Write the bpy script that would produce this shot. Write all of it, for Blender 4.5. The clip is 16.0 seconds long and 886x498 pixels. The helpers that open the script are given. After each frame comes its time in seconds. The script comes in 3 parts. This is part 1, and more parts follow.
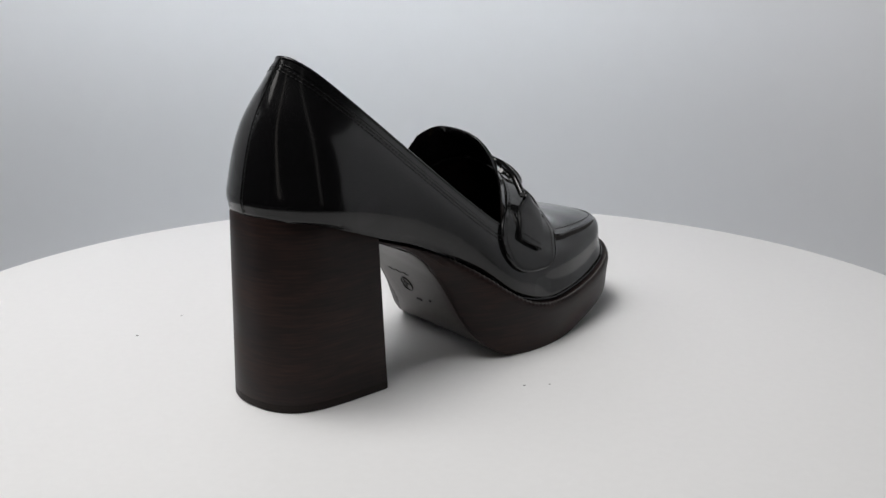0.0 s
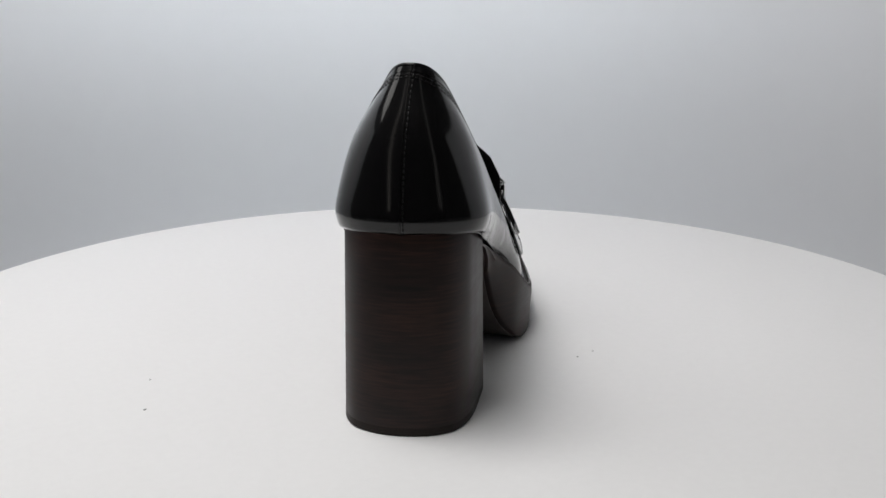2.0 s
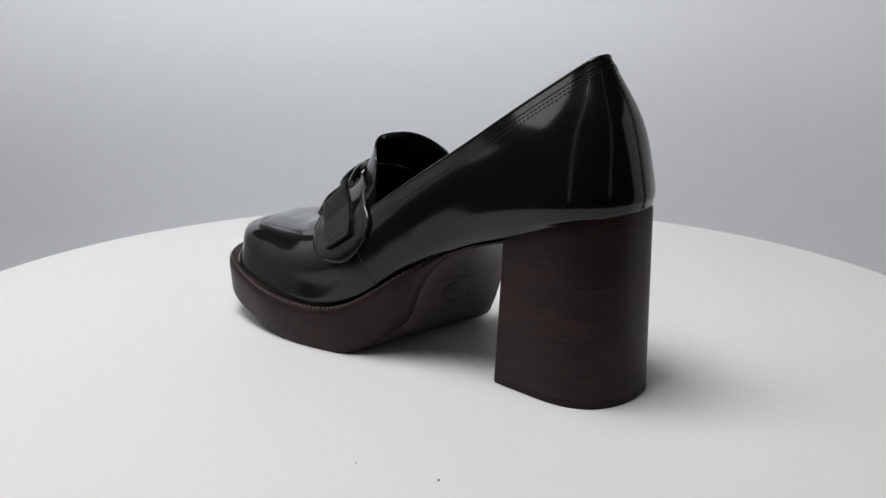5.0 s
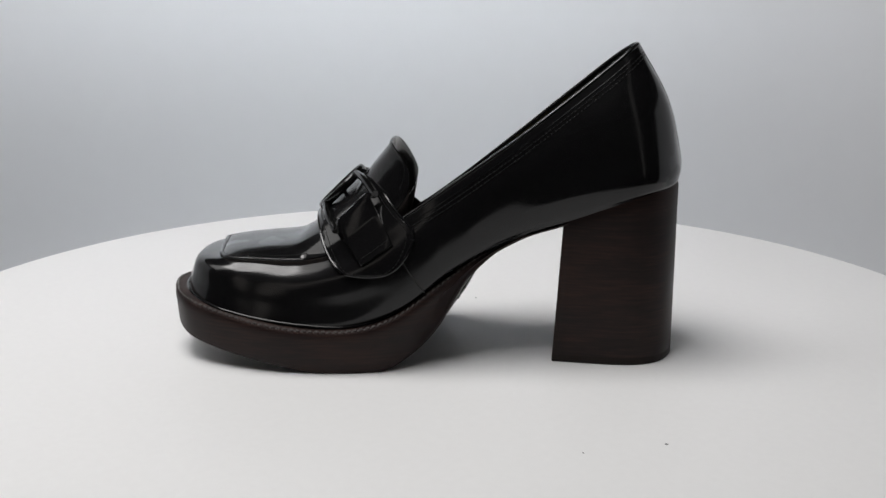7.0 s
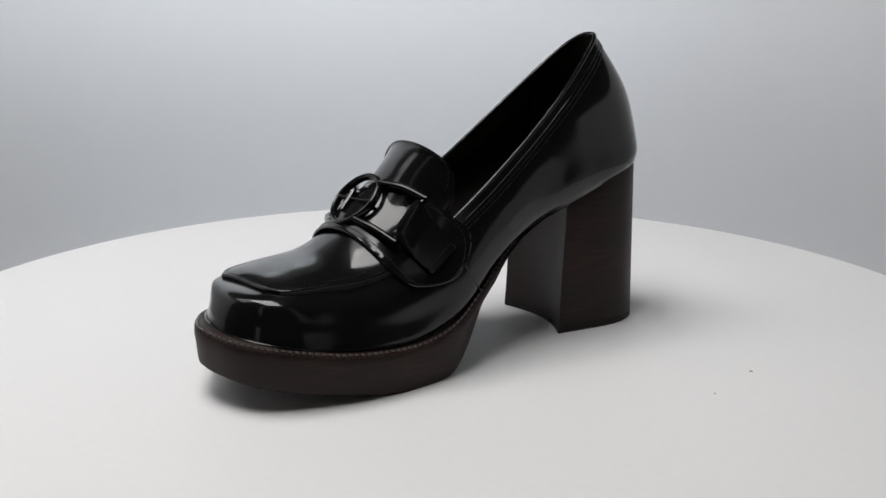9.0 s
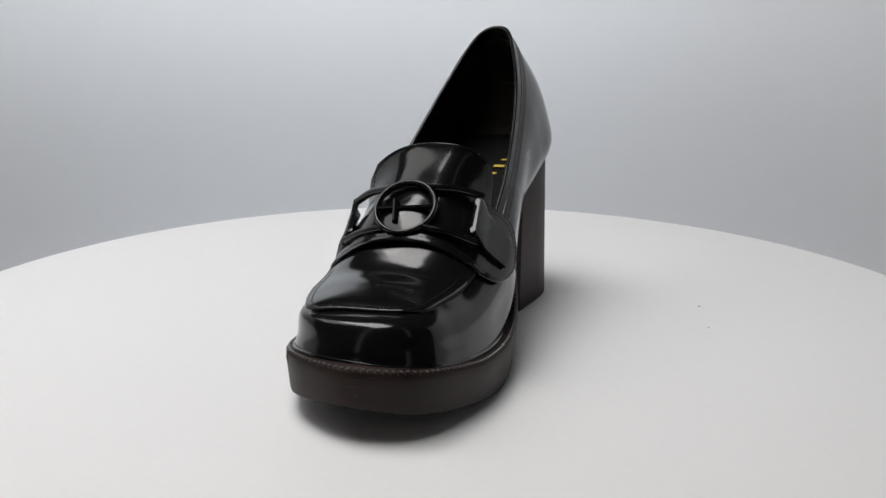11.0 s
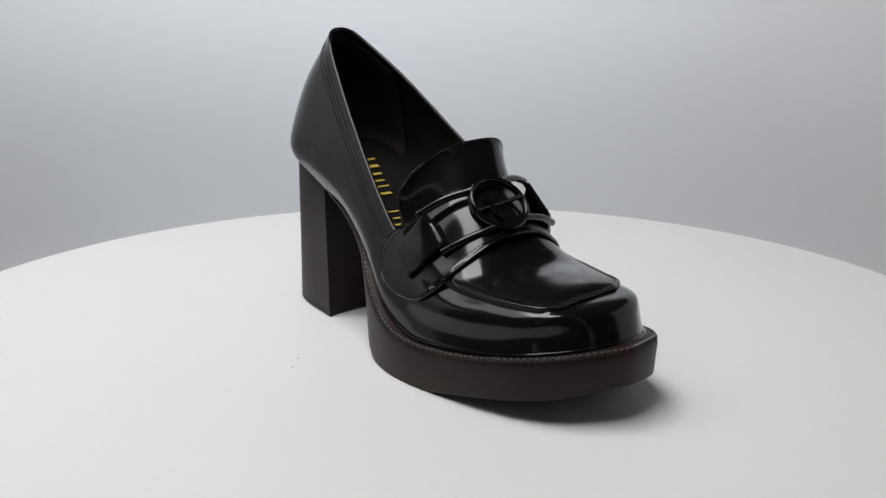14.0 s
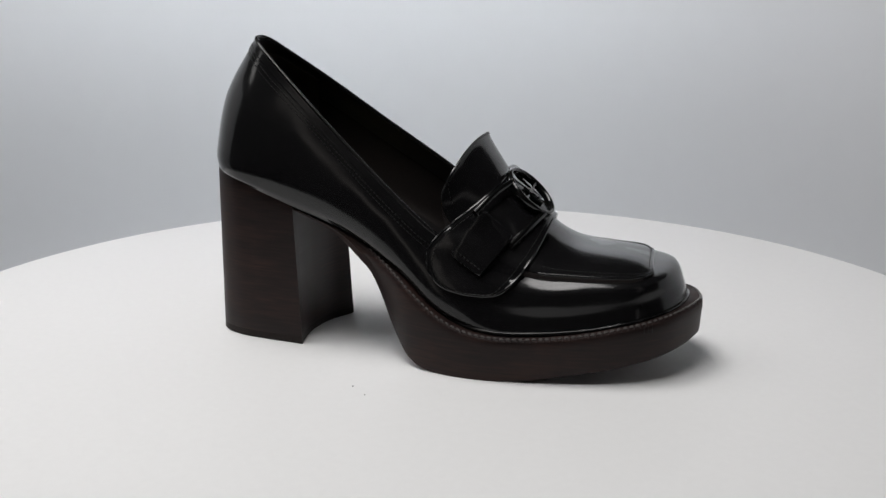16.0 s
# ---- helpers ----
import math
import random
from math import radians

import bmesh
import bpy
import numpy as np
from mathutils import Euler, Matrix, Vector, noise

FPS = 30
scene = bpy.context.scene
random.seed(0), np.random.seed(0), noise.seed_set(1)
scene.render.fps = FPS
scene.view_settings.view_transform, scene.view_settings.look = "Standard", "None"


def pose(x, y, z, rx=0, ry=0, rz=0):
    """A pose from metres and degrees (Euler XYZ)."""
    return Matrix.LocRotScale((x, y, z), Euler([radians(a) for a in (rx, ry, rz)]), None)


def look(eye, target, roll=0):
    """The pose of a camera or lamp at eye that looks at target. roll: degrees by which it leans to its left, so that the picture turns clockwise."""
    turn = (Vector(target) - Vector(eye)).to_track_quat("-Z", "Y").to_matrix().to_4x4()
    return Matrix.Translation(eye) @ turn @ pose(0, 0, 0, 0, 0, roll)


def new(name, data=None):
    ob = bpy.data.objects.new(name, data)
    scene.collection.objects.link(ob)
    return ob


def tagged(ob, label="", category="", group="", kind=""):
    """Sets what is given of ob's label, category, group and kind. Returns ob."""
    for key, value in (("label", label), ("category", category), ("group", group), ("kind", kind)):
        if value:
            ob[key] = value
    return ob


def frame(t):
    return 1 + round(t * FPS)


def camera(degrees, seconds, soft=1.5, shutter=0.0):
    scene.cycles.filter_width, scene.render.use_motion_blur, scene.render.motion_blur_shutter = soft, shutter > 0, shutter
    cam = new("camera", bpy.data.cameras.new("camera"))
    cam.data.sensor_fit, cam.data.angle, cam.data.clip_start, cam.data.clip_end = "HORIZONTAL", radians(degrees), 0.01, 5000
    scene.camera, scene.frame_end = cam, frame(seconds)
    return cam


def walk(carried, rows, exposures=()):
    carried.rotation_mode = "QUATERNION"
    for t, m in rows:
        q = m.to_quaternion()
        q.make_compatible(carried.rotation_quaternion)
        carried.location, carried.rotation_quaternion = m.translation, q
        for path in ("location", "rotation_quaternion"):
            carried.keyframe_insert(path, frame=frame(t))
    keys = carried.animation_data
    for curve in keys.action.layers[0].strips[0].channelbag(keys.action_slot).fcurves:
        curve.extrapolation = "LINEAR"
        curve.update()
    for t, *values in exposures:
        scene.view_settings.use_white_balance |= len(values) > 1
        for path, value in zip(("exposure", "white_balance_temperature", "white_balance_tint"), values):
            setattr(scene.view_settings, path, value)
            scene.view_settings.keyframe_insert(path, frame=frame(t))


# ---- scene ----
# The camera stands still before a slowly turning white turntable.
cam = camera(42.38, 16.0, soft=1.5)
CAM = pose(0, -0.5714, 0.2089, 90 - 15.533, 0, -0.292) @ pose(0, 0, 0, 0, 0, 0.036)
walk(cam, [(0, CAM), (16, CAM)], exposures=[(0, 0.0), (16, 0.0)])

# ---- light ----
world = bpy.data.worlds.new("studio_air")
scene.world = world
world.use_nodes = True
bg = world.node_tree.nodes["Background"]
bg.inputs["Color"].default_value = (0.93, 0.96, 1.0, 1)
bg.inputs["Strength"].default_value = 0.25


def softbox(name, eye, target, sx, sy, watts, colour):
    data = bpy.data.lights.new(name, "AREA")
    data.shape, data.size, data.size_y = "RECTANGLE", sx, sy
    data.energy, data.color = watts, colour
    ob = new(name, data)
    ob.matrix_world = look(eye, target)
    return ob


softbox("overhead_softbox", (-0.26, -0.14, 1.20), (0.0, -0.04, 0), 0.85, 0.50, 12.1, (1.0, 0.985, 0.97))
softbox("side_softbox", (-0.58, 0.02, 0.80), (0.0, 0.0, 0.05), 0.42, 0.50, 1.6, (1.0, 0.985, 0.965))
# two dim strip lights stand behind the camera
softbox("strip_light", (-0.72, -1.15, 0.85), (0.0, 0.0, 0.30), 0.13, 1.50, 0.29, (1.0, 0.93, 0.86))
softbox("strip_light", (0.80, -1.05, 0.85), (0.0, 0.0, 0.30), 0.13, 1.50, 0.18, (1.0, 0.96, 0.93))
# added unseen fill, behind the turntable, brightens the backdrop; narrow spread spares the disc
softbox("backdrop_fill", (-0.54, 0.32, 0.85), (-0.58, 0.72, 0.13), 1.80, 0.12, 2.3, (0.89, 0.945, 1.0)).data.spread = radians(64)


# ---- materials ----
def material(name, colour, rough, metal=0.0, coat=0.0, coat_rough=0.05, spec=0.5, coat_ior=1.5):
    m = bpy.data.materials.new(name)
    m.use_nodes = True
    nt = m.node_tree
    b = nt.nodes["Principled BSDF"]
    b.inputs["Base Color"].default_value = (*colour, 1)
    b.inputs["Roughness"].default_value = rough
    b.inputs["Metallic"].default_value = metal
    b.inputs["Coat Weight"].default_value = coat
    b.inputs["Coat Roughness"].default_value = coat_rough
    b.inputs["Specular IOR Level"].default_value = spec
    b.inputs["Coat IOR"].default_value = coat_ior
    return m, nt, b


def noise_node(nt, scale, detail=4.0, stretch=(1, 1, 1), rough=0.55):
    co = nt.nodes.new("ShaderNodeTexCoord")
    mp = nt.nodes.new("ShaderNodeMapping")
    mp.inputs["Scale"].default_value = stretch
    n = nt.nodes.new("ShaderNodeTexNoise")
    n.inputs["Scale"].default_value = scale
    n.inputs["Detail"].default_value = detail
    n.inputs["Roughness"].default_value = rough
    nt.links.new(co.outputs["Object"], mp.inputs["Vector"])
    nt.links.new(mp.outputs["Vector"], n.inputs["Vector"])
    return n


def ramp(nt, src, stops):
    r = nt.nodes.new("ShaderNodeValToRGB")
    els = r.color_ramp.elements
    while len(els) < len(stops):
        els.new(0.5)
    for e, (p, c) in zip(els, stops):
        e.position, e.color = p, (*c, 1)
    nt.links.new(src, r.inputs["Fac"])
    return r


def rough_range(nt, b, src, lo, hi, socket="Roughness"):
    mr = nt.nodes.new("ShaderNodeMapRange")
    mr.inputs["From Min"].default_value, mr.inputs["From Max"].default_value = 0.3, 0.7
    mr.inputs["To Min"].default_value, mr.inputs["To Max"].default_value = lo, hi
    nt.links.new(src, mr.inputs["Value"])
    nt.links.new(mr.outputs["Result"], b.inputs[socket])


def bump(nt, b, src, strength, dist, coat=False):
    bm = nt.nodes.new("ShaderNodeBump")
    bm.inputs["Strength"].default_value, bm.inputs["Distance"].default_value = strength, dist
    nt.links.new(src, bm.inputs["Height"])
    nt.links.new(bm.outputs["Normal"], b.inputs["Normal"])
    if coat:
        nt.links.new(bm.outputs["Normal"], b.inputs["Coat Normal"])


def leather_material():
    m, nt, b = material("black_patent_leather", (0.006, 0.006, 0.007), 0.22, coat=1.0, coat_rough=0.10, spec=0.03, coat_ior=1.42)
    big = noise_node(nt, 45, 1.5, rough=0.35)
    fine = noise_node(nt, 900, 3)
    col = ramp(nt, fine.outputs["Fac"], [(0.3, (0.0052, 0.0052, 0.0056)), (0.75, (0.0066, 0.0064, 0.0069))])
    nt.links.new(col.outputs["Color"], b.inputs["Base Color"])
    rough_range(nt, b, big.outputs["Fac"], 0.26, 0.38)
    rough_range(nt, b, big.outputs["Fac"], 0.09, 0.16, "Coat Roughness")
    bump(nt, b, big.outputs["Fac"], 0.30, 0.0012, True)
    return m


def wood_material():
    m, nt, b = material("dark_stacked_wood", (0.02, 0.012, 0.009), 0.46, coat=0.0, spec=0.22)
    grain = noise_node(nt, 60, 6, (0.9, 0.9, 16), 0.62)
    big = noise_node(nt, 22, 3, (1, 1, 3))
    mixed = nt.nodes.new("ShaderNodeMath")
    mixed.operation = "MULTIPLY_ADD"
    mixed.inputs[1].default_value = 0.45
    nt.links.new(big.outputs["Fac"], mixed.inputs[0])
    half = nt.nodes.new("ShaderNodeMath")
    half.operation = "MULTIPLY"
    half.inputs[1].default_value = 0.55
    nt.links.new(grain.outputs["Fac"], half.inputs[0])
    nt.links.new(half.outputs[0], mixed.inputs[2])
    col = ramp(nt, mixed.outputs[0], [(0.30, (0.0062, 0.0042, 0.0044)), (0.50, (0.0175, 0.0094, 0.0084)), (0.70, (0.040, 0.0195, 0.0145))])
    nt.links.new(col.outputs["Color"], b.inputs["Base Color"])
    rough_range(nt, b, mixed.outputs[0], 0.38, 0.54)
    bump(nt, b, grain.outputs["Fac"], 0.12, 0.0004)
    return m


def cloth_like(name, c0, c1, rough, scale, strength=0.15):
    m, nt, b = material(name, c0, rough)
    n = noise_node(nt, scale, 5)
    big = noise_node(nt, scale / 60, 3)
    col = ramp(nt, n.outputs["Fac"], [(0.3, c0), (0.7, c1)])
    nt.links.new(col.outputs["Color"], b.inputs["Base Color"])
    rough_range(nt, b, big.outputs["Fac"], rough - 0.06, rough + 0.06)
    bump(nt, b, n.outputs["Fac"], strength, 0.0003)
    return m


LEATHER = leather_material()
WOOD = wood_material()
LINING = cloth_like("black_lining", (0.015, 0.0125, 0.012), (0.023, 0.019, 0.018), 0.6, 1500)
INSOLE = cloth_like("black_insole_leather", (0.006, 0.0055, 0.0055), (0.010, 0.009, 0.009), 0.65, 1500)
FACING = cloth_like("satin_black_facing", (0.010, 0.009, 0.009), (0.015, 0.014, 0.014), 0.42, 1500)
for _m in (LINING, INSOLE):
    _m.node_tree.nodes["Principled BSDF"].inputs["Specular IOR Level"].default_value = 0.12
THREAD = cloth_like("black_thread", (0.007, 0.007, 0.007), (0.014, 0.0135, 0.0135), 0.4, 3000)
THREAD.node_tree.nodes["Principled BSDF"].inputs["Specular IOR Level"].default_value = 0.15
WELT_THREAD = cloth_like("brown_welt_thread", (0.055, 0.050, 0.048), (0.115, 0.104, 0.10), 0.22, 3000)
RUBBER = cloth_like("black_heel_tip_rubber", (0.010, 0.0068, 0.006), (0.018, 0.0115, 0.0095), 0.5, 1200)
RUBBER.node_tree.nodes["Principled BSDF"].inputs["Specular IOR Level"].default_value = 0.2
SOLE_SHEET = cloth_like("dark_brown_outsole", (0.042, 0.035, 0.032), (0.068, 0.057, 0.052), 0.42, 700)
LACQUER, _nt, _b = material("black_lacquered_metal", (0.004, 0.004, 0.004), 0.12, spec=0.45)
GOLD, _nt, _b = material("gold_foil_print", (0.80, 0.60, 0.10), 0.5, metal=0.15)
PRINT, _nt, _b = material("black_stamped_print", (0.004, 0.004, 0.004), 0.5)
GREY_PRINT, _nt, _b = material("faint_grey_print", (0.05, 0.048, 0.045), 0.6)
GRIP = cloth_like("dark_brown_suede", (0.020, 0.015, 0.013), (0.032, 0.024, 0.020), 0.8, 1100, 0.3)
TABLE = cloth_like("white_matt_turntable", (0.785, 0.785, 0.79), (0.80, 0.80, 0.805), 0.55, 220, 0.015)
PAPER = cloth_like("pale_grey_backdrop_paper", (0.725, 0.740, 0.765), (0.735, 0.750, 0.775), 0.85, 40, 0.01)
ROOM = cloth_like("dim_grey_studio_wall", (0.040, 0.040, 0.042), (0.052, 0.052, 0.055), 0.8, 60, 0.05)
DUST, _nt, _b = material("grey_dust", (0.25, 0.25, 0.25), 0.8)


# ---- mesh helpers ----
def part(name, bm, mat, parent=None, label="", smooth=True, angle=40):
    bmesh.ops.recalc_face_normals(bm, faces=bm.faces[:])
    me = bpy.data.meshes.new(name)
    bm.to_mesh(me)
    bm.free()
    if smooth:
        me.shade_smooth()
        me.set_sharp_from_angle(angle=radians(angle))
    me.materials.append(mat)
    ob = new(name, me)
    ob.parent = parent
    if label:
        tagged(ob, label=label)
    return ob


FWD, OX, OY = radians(46.0), -0.0923, -0.0935
CF, SF = math.cos(FWD), math.sin(FWD)


def place(p):
    """Shoe centimetres (toe along x, left along y) to metres on the turntable."""
    x, y, z = p[0] * 0.01, p[1] * 0.01, p[2] * 0.01
    return Vector((OX + x * CF - y * SF, OY + x * SF + y * CF, z))


def spline(pts, n, closed=False):
    """Catmull-Rom through the points, n steps a span."""
    pts = [Vector(p) for p in pts]
    k = len(pts)
    out = []
    for i in range(k if closed else k - 1):
        if closed:
            a, b, c, d = (pts[(i + j - 1) % k] for j in range(4))
        else:
            b, c = pts[i], pts[i + 1]
            a = pts[i - 1] if i else b * 2 - c
            d = pts[i + 2] if i + 2 < k else c * 2 - b
        # centripetal-like tangents keep corners calm
        for s in range(n):
            t = s / n
            out.append(0.5 * ((2 * b) + (c - a) * t + (2 * a - 5 * b + 4 * c - d) * t * t + (3 * b - a - 3 * c + d) * t ** 3))
    if not closed:
        out.append(pts[-1].copy())
    return out


def curve_at(xs, ys, x):
    """A smooth reading of a table."""
    if x <= xs[0]:
        return ys[0]
    if x >= xs[-1]:
        return ys[-1]
    i = max(j for j in range(len(xs) - 1) if xs[j] <= x)
    h = xs[i + 1] - xs[i]
    t = (x - xs[i]) / h

    def slope(j):
        if j == 0:
            return (ys[1] - ys[0]) / (xs[1] - xs[0])
        if j == len(xs) - 1:
            return (ys[-1] - ys[-2]) / (xs[-1] - xs[-2])
        return (ys[j + 1] - ys[j - 1]) / (xs[j + 1] - xs[j - 1])

    m0, m1 = slope(i) * h, slope(i + 1) * h
    return ((2 * t ** 3 - 3 * t * t + 1) * ys[i] + (t ** 3 - 2 * t * t + t) * m0
            + (-2 * t ** 3 + 3 * t * t) * ys[i + 1] + (t ** 3 - t * t) * m1)


def grid_mesh(rows, close_u=False, close_v=False):
    """A bmesh from rows of shoe points."""
    bm = bmesh.new()
    vs = [[bm.verts.new(place(p)) for p in r] for r in rows]
    nu, nv = len(rows), len(rows[0])
    for i in range(nu if close_u else nu - 1):
        for j in range(nv if close_v else nv - 1):
            a, b = vs[i][j], vs[(i + 1) % nu][j]
            c, d = vs[(i + 1) % nu][(j + 1) % nv], vs[i][(j + 1) % nv]
            bm.faces.new((a, b, c, d))
    return bm, vs


def slab(rows, thick, toward):
    """A sheet with thickness: the rows, and a copy moved by thick away from the point toward."""
    nu, nv = len(rows), len(rows[0])
    nrm = [[None] * nv for _ in range(nu)]
    for i in range(nu):
        for j in range(nv):
            du = rows[min(i + 1, nu - 1)][j] - rows[max(i - 1, 0)][j]
            dv = rows[i][min(j + 1, nv - 1)] - rows[i][max(j - 1, 0)]
            n = du.cross(dv)
            n = n.normalized() if n.length > 1e-9 else Vector((0, 0, 0))
            nrm[i][j] = n
    if sum(nrm[i][j].dot(rows[i][j] - toward) for i in range(nu) for j in range(nv)) < 0:
        nrm = [[-n for n in r] for r in nrm]
    bm = bmesh.new()
    # the rim of the outer face is drawn in a little, which rounds the edge
    lo = [[bm.verts.new(place(rows[i][j])) for j in range(nv)] for i in range(nu)]
    hi = [[bm.verts.new(place(rows[i][j] + nrm[i][j] * thick)) for j in range(nv)] for i in range(nu)]
    for i in range(nu - 1):
        for j in range(nv - 1):
            bm.faces.new((hi[i][j], hi[i + 1][j], hi[i + 1][j + 1], hi[i][j + 1]))
            bm.faces.new((lo[i][j], lo[i][j + 1], lo[i + 1][j + 1], lo[i + 1][j]))
    rim = [(i, 0) for i in range(nu)] + [(nu - 1, j) for j in range(1, nv)] + [(i, nv - 1) for i in range(nu - 2, -1, -1)] + [(0, j) for j in range(nv - 2, 0, -1)]
    for k in range(len(rim)):
        (a, b), (c, d) = rim[k], rim[(k + 1) % len(rim)]
        bm.faces.new((lo[a][b], lo[c][d], hi[c][d], hi[a][b]))
    rims = [{v[a][b] for a, b in rim} for v in (lo, hi)]
    edges = [e for e in bm.edges if any(e.verts[0] in q and e.verts[1] in q for q in rims) and any(len(f.verts) == 4 and sum(v in rims[0] for v in f.verts) == 2 and sum(v in rims[1] for v in f.verts) == 2 for f in e.link_faces)]
    bmesh.ops.bevel(bm, geom=edges, offset=thick * 0.003, segments=2, profile=0.6, affect="EDGES", clamp_overlap=True)
    return bm, nrm


def tube(pts, radius, sides=8, closed=False, flat=1.0, up=None):
    """A round rod along shoe points."""
    pts = [Vector(p) for p in pts]
    bm = bmesh.new()
    rings = []
    k = len(pts)
    ref = Vector(up) if up else Vector((0, 0, 1))
    for i, p in enumerate(pts):
        a = pts[(i - 1) % k] if closed or i else p
        c = pts[(i + 1) % k] if closed or i < k - 1 else p
        t = (c - a).normalized()
        s = t.cross(ref)
        s = s.normalized() if s.length > 1e-6 else Vector((0, 1, 0))
        n = s.cross(t)
        rings.append([bm.verts.new(place(p + (s * math.cos(w) + n * math.sin(w) * flat) * radius))
                      for w in (2 * math.pi * j / sides for j in range(sides))])
    for i in range(k if closed else k - 1):
        r0, r1 = rings[i], rings[(i + 1) % k]
        for j in range(sides):
            bm.faces.new((r0[j], r1[j], r1[(j + 1) % sides], r0[(j + 1) % sides]))
    if not closed:
        bm.faces.new(rings[0])
        bm.faces.new(rings[-1][::-1])
    return bm


def stitches(line, normals, pitch, length, radius, lift):
    """A row of short thread stitches along shoe points, as one mesh."""
    bm = bmesh.new()
    acc, nxt = 0.0, 0.0
    for i in range(len(line) - 1):
        a, b = line[i], line[i + 1]
        seg = (b - a).length
        if seg < 1e-9:
            continue
        while nxt < acc + seg:
            f = (nxt - acc) / seg
            p = a.lerp(b, f)
            n = normals[i].lerp(normals[i + 1], f).normalized()
            t = (b - a).normalized()
            s = t.cross(n).normalized()
            q = p + n * lift
            ring = []
            for e, rr in ((-0.5, 0.35), (-0.3, 1.0), (0.3, 1.0), (0.5, 0.35)):
                ring.append([bm.verts.new(place(q + t * (length * e) + (s * math.cos(w) + n * math.sin(w)) * radius * rr))
                             for w in (0, math.pi / 3, 2 * math.pi / 3, math.pi, 4.19, 5.24)])
            for r0, r1 in zip(ring, ring[1:]):
                for j in range(6):
                    bm.faces.new((r0[j], r1[j], r1[(j + 1) % 6], r0[(j + 1) % 6]))
            bm.faces.new(ring[0])
            bm.faces.new(ring[-1][::-1])
            nxt += pitch
        acc += seg
    return bm


# ---- the setting ----
def lathe(profile, start, end, n):
    """A wall of revolution: (radius, z) in metres over the angles given, in degrees."""
    bm = bmesh.new()
    cols = []
    for i in range(n + 1):
        a = radians(start + (end - start) * i / n)
        cols.append([bm.verts.new((r * math.cos(a), r * math.sin(a), z)) for r, z in profile])
    for c0, c1 in zip(cols, cols[1:]):
        for j in range(len(profile) - 1):
            bm.faces.new((c0[j], c1[j], c1[j + 1], c0[j + 1]))
    return bm


def build_setting():
    # hanging paper, leaning back a little, that drops behind the turntable to the stand
    prof = [(0.62, -0.192), (0.645, -0.185), (0.662, -0.165), (0.670, -0.13), (0.675, -0.07), (0.68, 0.02)]
    prof += [(0.685, 0.1), (0.70, 0.2), (0.725, 0.34), (0.75, 0.46)]
    inner = prof
    outer = [(r + 0.004, z) for r, z in prof[::-1]]
    bm = lathe(inner + outer, -16, 184, 100)
    ob = part("backdrop", bm, PAPER, None, angle=60)
    tagged(ob, "pale grey curved paper backdrop behind the turntable", "backdrop", kind="structure")
    # stand top on which the sweep and the turntable rest
    bm = bmesh.new()
    bmesh.ops.create_cube(bm, size=1, matrix=pose(0, 0.1, -0.2265) @ Matrix.Diagonal((2.2, 2.0, 0.06, 1)))
    ob = part("support_table", bm, ROOM, None, angle=30)
    tagged(ob, "plain grey work table under the turntable", "table", kind="structure")
    floor_z = -0.90
    for name, loc, size in (
            ("floor", (0, 0, floor_z - 0.05), (5, 5, 0.1)),
            ("ceiling", (0, 0, 1.95), (5, 5, 0.1)),
            ("wall_north", (0, 2.55, 0.5), (5.2, 0.1, 3.0)),
            ("wall_south", (0, -2.55, 0.5), (5.2, 0.1, 3.0)),
            ("wall_east", (2.55, 0, 0.5), (0.1, 5, 3.0)),
            ("wall_west", (-2.55, 0, 0.5), (0.1, 5, 3.0))):
        bm = bmesh.new()
        bmesh.ops.create_cube(bm, size=1, matrix=pose(*loc) @ Matrix.Diagonal((*size, 1)))
        tagged(part(name, bm, ROOM, None, smooth=False), "plain dim grey studio surface", name.split("_")[0], kind="structure")


def build_turntable():
    table = new("turntable")
    tagged(table, "round white matt display turntable, slowly turning", "turntable")
    R = 0.3095
    prof = [(0.0005, 0.0), (R * 0.5, 0.0), (R - 0.004, 0.0), (R - 0.0018, -0.0006), (R - 0.0005, -0.002), (R, -0.004),
            (R, -0.016), (R - 0.0015, -0.018), (R - 0.02, -0.018), (0.0005, -0.018)]
    part("disc", lathe(prof, 0, 360, 256), TABLE, table, angle=50)
    prof = [(0.0005, -0.018), (0.12, -0.018), (0.12, -0.196), (0.0005, -0.196)]
    part("base", lathe(prof, 0, 360, 64), TABLE, table, angle=30)
    for x, y, r in ((11.46, -7.54, 0.06), (12.4, -8.32, 0.05), (2.46, 11.92, 0.08), (6.0, 13.0, 0.05)):
        bm = bmesh.new()
        bmesh.ops.create_icosphere(bm, subdivisions=1, radius=r * 0.01, matrix=Matrix.Translation(place((x, y, r * 0.25))) @ Matrix.Diagonal((1.2, 0.8, 0.4, 1)))
        part("dust_speck", bm, DUST, table, "tiny grey dust speck")
    return table


